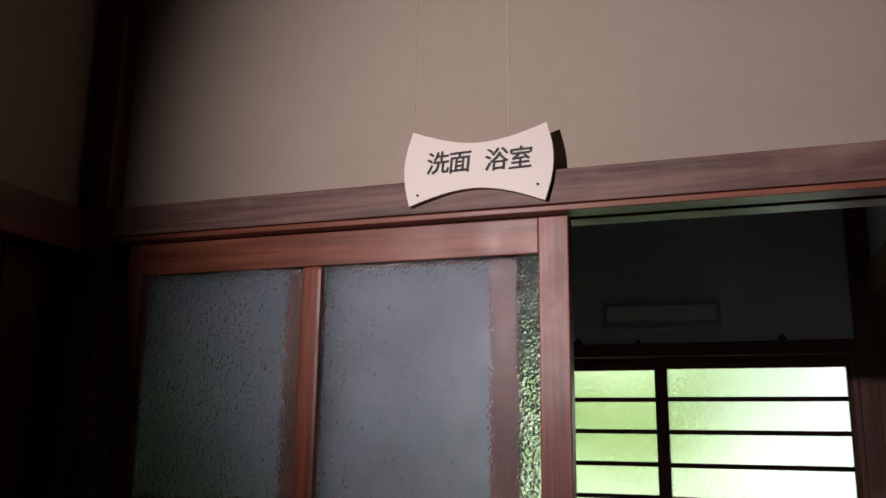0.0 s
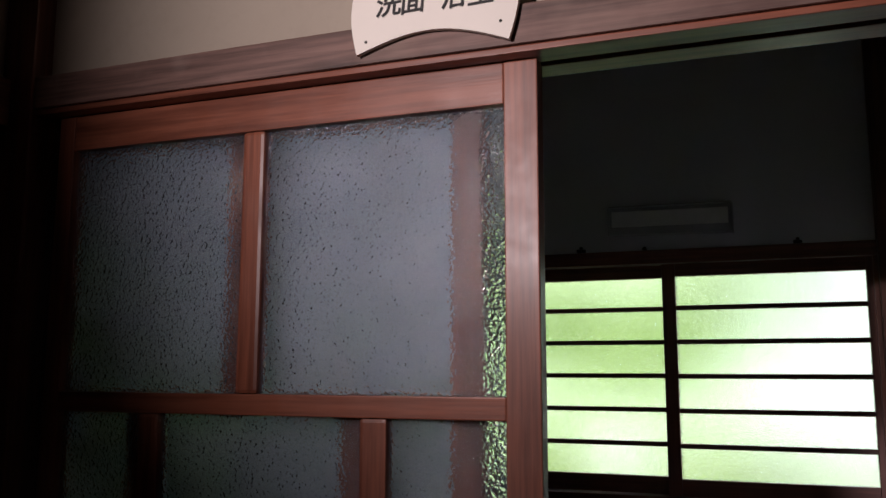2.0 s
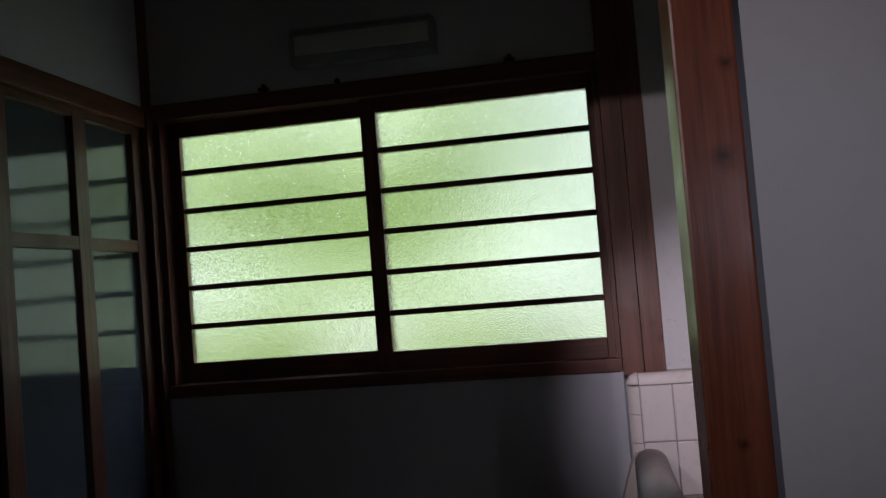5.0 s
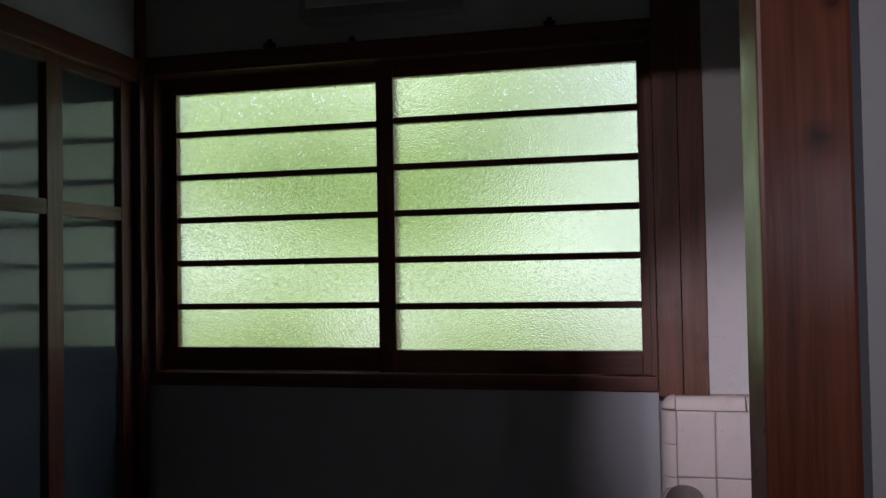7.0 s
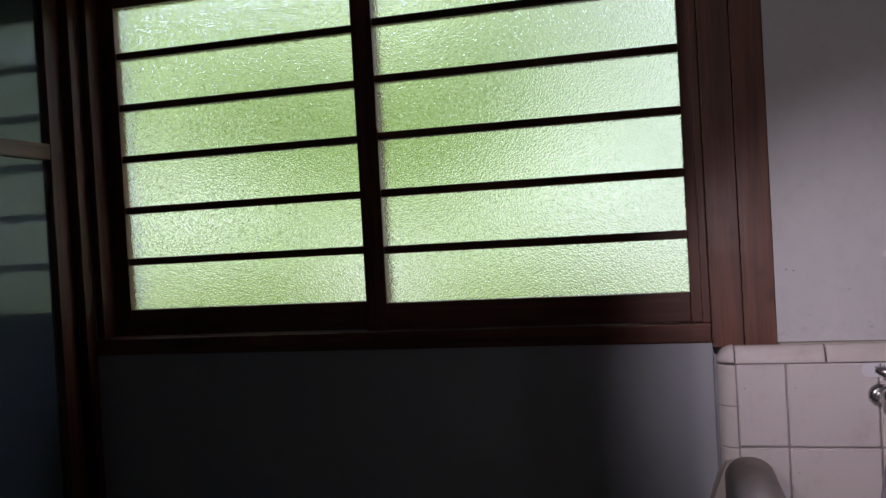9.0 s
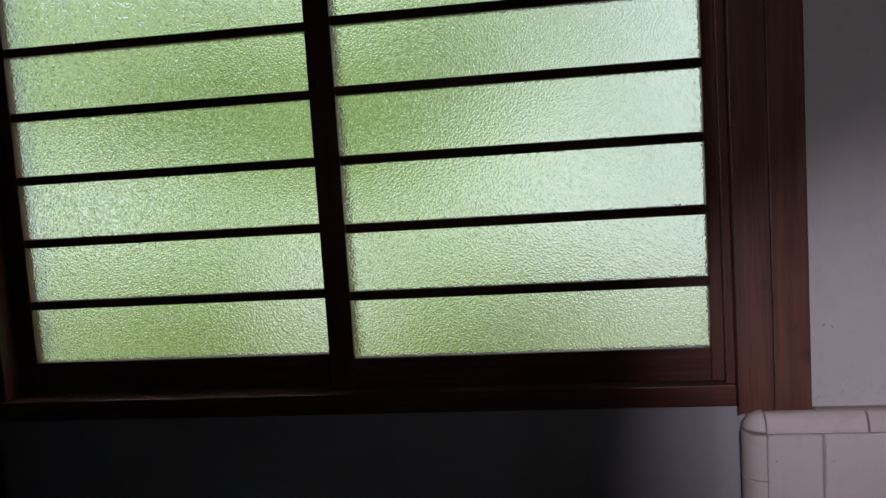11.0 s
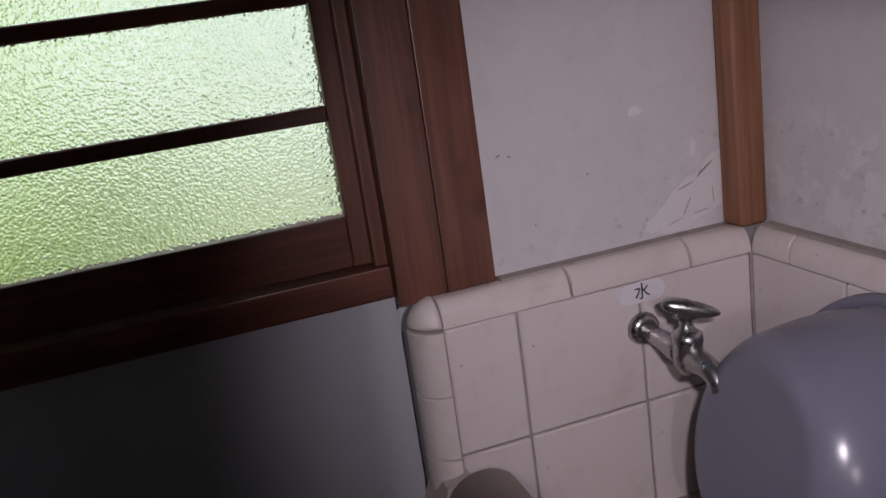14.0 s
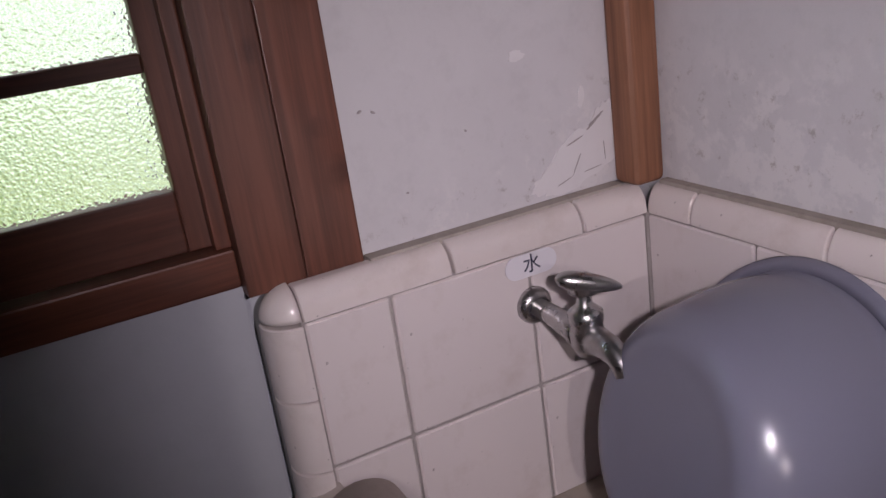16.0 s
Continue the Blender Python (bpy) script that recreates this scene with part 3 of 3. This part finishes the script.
prof += [(R1 + 0.010, H - 0.008), (R1 + 0.003, H - 0.003), (R1 - 0.005, H - 0.0005), (R1 - 0.012, H - 0.0005), (R1 - 0.018, H - 0.002), (R1 - 0.03, H - 0.003), (0, H - 0.003), (0, H - 0.008), (R1 - 0.010, H - 0.010), (R0 - 0.012, 0.004)]
basin = finish("washbasin", lathe(prof, 72), lilac, True)
basin.matrix_world = Matrix.Translation(RIM) @ (FOOT - RIM).to_track_quat("Z", "Y").to_matrix().to_4x4()
part("rim", lathe([(R0 + 0.002, -0.005), (R0 + 0.012, -0.005), (R0 + 0.0148, 0.0), (R0 + 0.012, 0.006), (R0 + 0.002, 0.0065), (R0 + 0.002, -0.005)], 72), lilac, basin, "rolled rim", True)
tagged(basin, "lilac plastic washbasin leaning upturned against the sink wall", "washbasin")

mirror = thing("wall_mirror", (1.30, 3.74, 1.31), "old mirror with peeling silvering in a dark frame", "mirror")
keep(mirror, part("glass", boxes((1.272, 1.278, 3.60, 3.872, 1.205, 1.52)), peeling, None), part("backing", boxes((1.279, 1.3115, 3.598, 3.874, 1.203, 1.522)), iron, None))
for spans in ((1.266, 1.2785, 3.8725, 3.882, 1.193, 1.53), (1.266, 1.2785, 3.59, 3.5995, 1.193, 1.53), (1.266, 1.2785, 3.60, 3.872, 1.193, 1.2045), (1.266, 1.2785, 3.60, 3.872, 1.5205, 1.53)):
    keep(mirror, part("frame", soft(boxes(spans)), iron, None))
hole = into(mirror, "hole", lathe([(0, 0.0012), (0.008, 0.001), (0.009, 0)], 20), ink)
hole.matrix_local = pose(1.2715 - 1.30, 3.838 - 3.74, 1.226 - 1.31, 0, -90, 0)
batten = finish("batten", soft(boxes((1.288, 1.3115, 3.8835, 3.9715, 1.206, 1.242), (1.2635, 1.2835, 3.883, 4.0, 1.206, 1.242))), wood_y)
tagged(batten, "short dark wooden batten fixed to the corner post", "batten")


# ---- tiles, last ----
def slab(w, h, t, edge=0.002):
    bm = boxes((0, w, 0, t, 0, h))
    bmesh.ops.bevel(bm, geom=bm.edges[:], offset=edge, segments=1, affect="EDGES")
    me = bpy.data.meshes.new("tile")
    bm.to_mesh(me)
    bm.free()
    me.materials.append(tile_mat)
    return me


def lay(name, me, m, parent):
    ob = new(name, me)
    ob.parent = parent
    ob.matrix_local = m
    return ob


bed_n = structure("tile_bed_north", boxes((0.896, 1.2895, 4.0045, 4.045, 0.0, 0.904), (0.870, 0.8955, 4.0285, 4.045, 0.0, 0.904), (0.896, 1.2895, 4.0225, 4.045, 0.9045, 0.932)), grout, "white glazed square tiles behind the sink", "tiled wall")
bed_e = structure("tile_bed_east", boxes((1.2925, 1.3115, 2.87, 4.0044, 0.0, 0.904), (1.3075, 1.3115, 2.87, 4.0044, 0.9045, 0.930)), grout, "white glazed square tiles beside the sink", "tiled wall")
P, G = 0.152, 0.003
meshes = {w: slab(w - G, P - G, 0.006) for w in (0.086, 0.152, 0.148)}
for row in range(2):
    z = 0.903 - P * (row + 1) + G / 2
    for x, w in ((0.897, 0.086), (0.983, 0.152), (1.135, 0.152)):
        lay("tile", meshes[w], pose(x + G / 2, 3.999 + random.uniform(-0.0004, 0.0004), z), bed_n)
    y = 3.999
    for k in range(7):
        w = 0.148 if k == 0 else 0.152
        lay("tile", meshes[w], pose(1.2875 + random.uniform(-0.0004, 0.0004), y - G / 2, z, 0, 0, -90), bed_e)
        y -= w


def bullnose(length, deep=0.019, r=0.030):
    """A quarter-round trim piece: along x, rounded from its face up to its top."""
    bm = bmesh.new()
    arc = [math.pi / 2 * k / 9 for k in range(10)]
    prof = [(deep * (1 - math.cos(a)), r * math.sin(a)) for a in arc] + [(deep + 0.008, r), (deep + 0.008, 0)]
    # the ends are drawn in a little, so that the joints lie recessed
    cuts = ((0, 0.0012), (0.0012, 0.0), (length - 0.0012, 0.0), (length, 0.0012))
    rows = [[bm.verts.new((x, y + d, max(z - d, 0))) for y, z in prof] for x, d in cuts]
    for a, b in zip(rows, rows[1:]):
        for k in range(len(prof)):
            j = (k + 1) % len(prof)
            bm.faces.new((a[k], a[j], b[j], b[k]))
    bm.faces.new(rows[0]), bm.faces.new(rows[-1][::-1])
    bmesh.ops.recalc_face_normals(bm, faces=bm.faces[:])
    me = bpy.data.meshes.new("trim_tile")
    bm.to_mesh(me)
    bm.free()
    me.materials.append(cap_mat)
    for p in me.polygons:
        p.use_smooth = True
    me.set_sharp_from_angle(angle=radians(35))
    return me


for x0, x1 in ((0.897, 1.0485), (1.0515, 1.2025), (1.2055, 1.2875)):
    lay("trim_tile", bullnose(x1 - x0), pose(x0, 3.997, 0.9045), bed_n)
for y0, y1 in ((3.9965, 3.9355), (3.9325, 3.7745), (3.7715, 3.6205), (3.6175, 3.4665), (3.4635, 3.3125), (3.3095, 3.1585), (3.1555, 3.0)):
    lay("trim_tile", bullnose(y0 - y1, 0.015), pose(1.2865, y0, 0.9045, 0, 0, -90), bed_e)
z = 0.903
for k in range(4):
    lay("trim_tile", bullnose(0.0745, 0.030, 0.0305), pose(0.8955, 3.997, z - 0.0765, 0, -90, 0), bed_n)
    z -= 0.076
knob = bmesh.new()
bmesh.ops.create_uvsphere(knob, u_segments=32, v_segments=24, radius=0.030)
for v in knob.verts:
    v.co.y = min(v.co.y, 0.006)
    v.co.x = min(v.co.x, 0.0)
    v.co.z = max(v.co.z, 0.0)
knob_ob = part("trim_tile", knob, cap_mat, bed_n, "", True)
knob_ob.location = (0.8955, 4.0275, 0.9055)
structure("mortar_ledge", boxes((0.976, 1.2715, 4.0165, 4.0325, 0.905, 0.9372), (1.3005, 1.3125, 2.95, 3.992, 0.905, 0.9385)), ledge_mortar, "grimy mortar ledge along the top of the tiles", "ledge")
structure("grout_corner", boxes((1.2845, 1.2892, 3.9972, 4.0046, 0.60, 0.9043)), grout, "pale grout in the corner of the tiles", "grout")


def patch(at, wide, high, lean, seed, mat):
    """A thin flake or smear on the plaster: a ragged outline in x and z."""
    rng = random.Random(seed)
    pts, waves = [], [(rng.uniform(0.04, 0.2) / (n ** 0.45), rng.uniform(0, 6.3), n) for n in (2, 3, 5, 8, 13)]
    for k in range(56):
        a = 2 * math.pi * k / 56
        m = 1 + sum(h * math.sin(n * a + p) for h, p, n in waves) + rng.uniform(-0.05, 0.05)
        x, z = wide * m * math.cos(a), high * m * math.sin(a)
        pts.append((x * math.cos(lean) - z * math.sin(lean), x * math.sin(lean) + z * math.cos(lean)))
    ob = finish("plaster_patch", outline(pts, 0.0014), mat)
    ob.location = at
    return ob


back = bpy.data.objects["wall_sink_back"]
bpy.context.view_layer.update()
for at, wide, high, lean, seed, mat in (
        ((1.232, 4.0309, 0.972), 0.056, 0.026, 0.45, 3, filler), ((1.262, 4.0311, 1.002), 0.014, 0.026, -0.5, 5, filler), ((1.19, 4.0312, 0.957), 0.022, 0.011, 0.3, 8, filler),
        ((1.165, 4.0312, 1.090), 0.009, 0.0055, 0.2, 11, filler), ((1.238, 4.0312, 1.036), 0.004, 0.010, -0.2, 12, filler), ((1.252, 4.0305, 1.008), 0.014, 0.0014, 0.62, 21, grime), ((1.225, 4.0305, 0.992), 0.010, 0.0009, 0.3, 22, grime),
        ((1.226, 4.0305, 0.968), 0.0006, 0.011, -0.5, 23, grime), ((1.245, 4.0305, 0.958), 0.012, 0.0005, 0.12, 24, grime), ((1.208, 4.0305, 0.952), 0.010, 0.0005, 0.3, 25, grime), ((0.995, 4.0305, 1.070), 0.0022, 0.0012, 0.4, 26, grime), ((1.008, 4.0305, 1.067), 0.0026, 0.0010, -0.5, 27, grime),
        ((1.262, 4.0305, 0.975), 0.0004, 0.010, 0.05, 28, grime), ((1.10, 4.0305, 1.03), 0.0010, 0.0012, 0.0, 29, grime), ((1.03, 4.0305, 0.985), 0.0012, 0.0008, 0.0, 30, grime)):
    keep(back, patch(at, wide, high, lean, seed, mat))
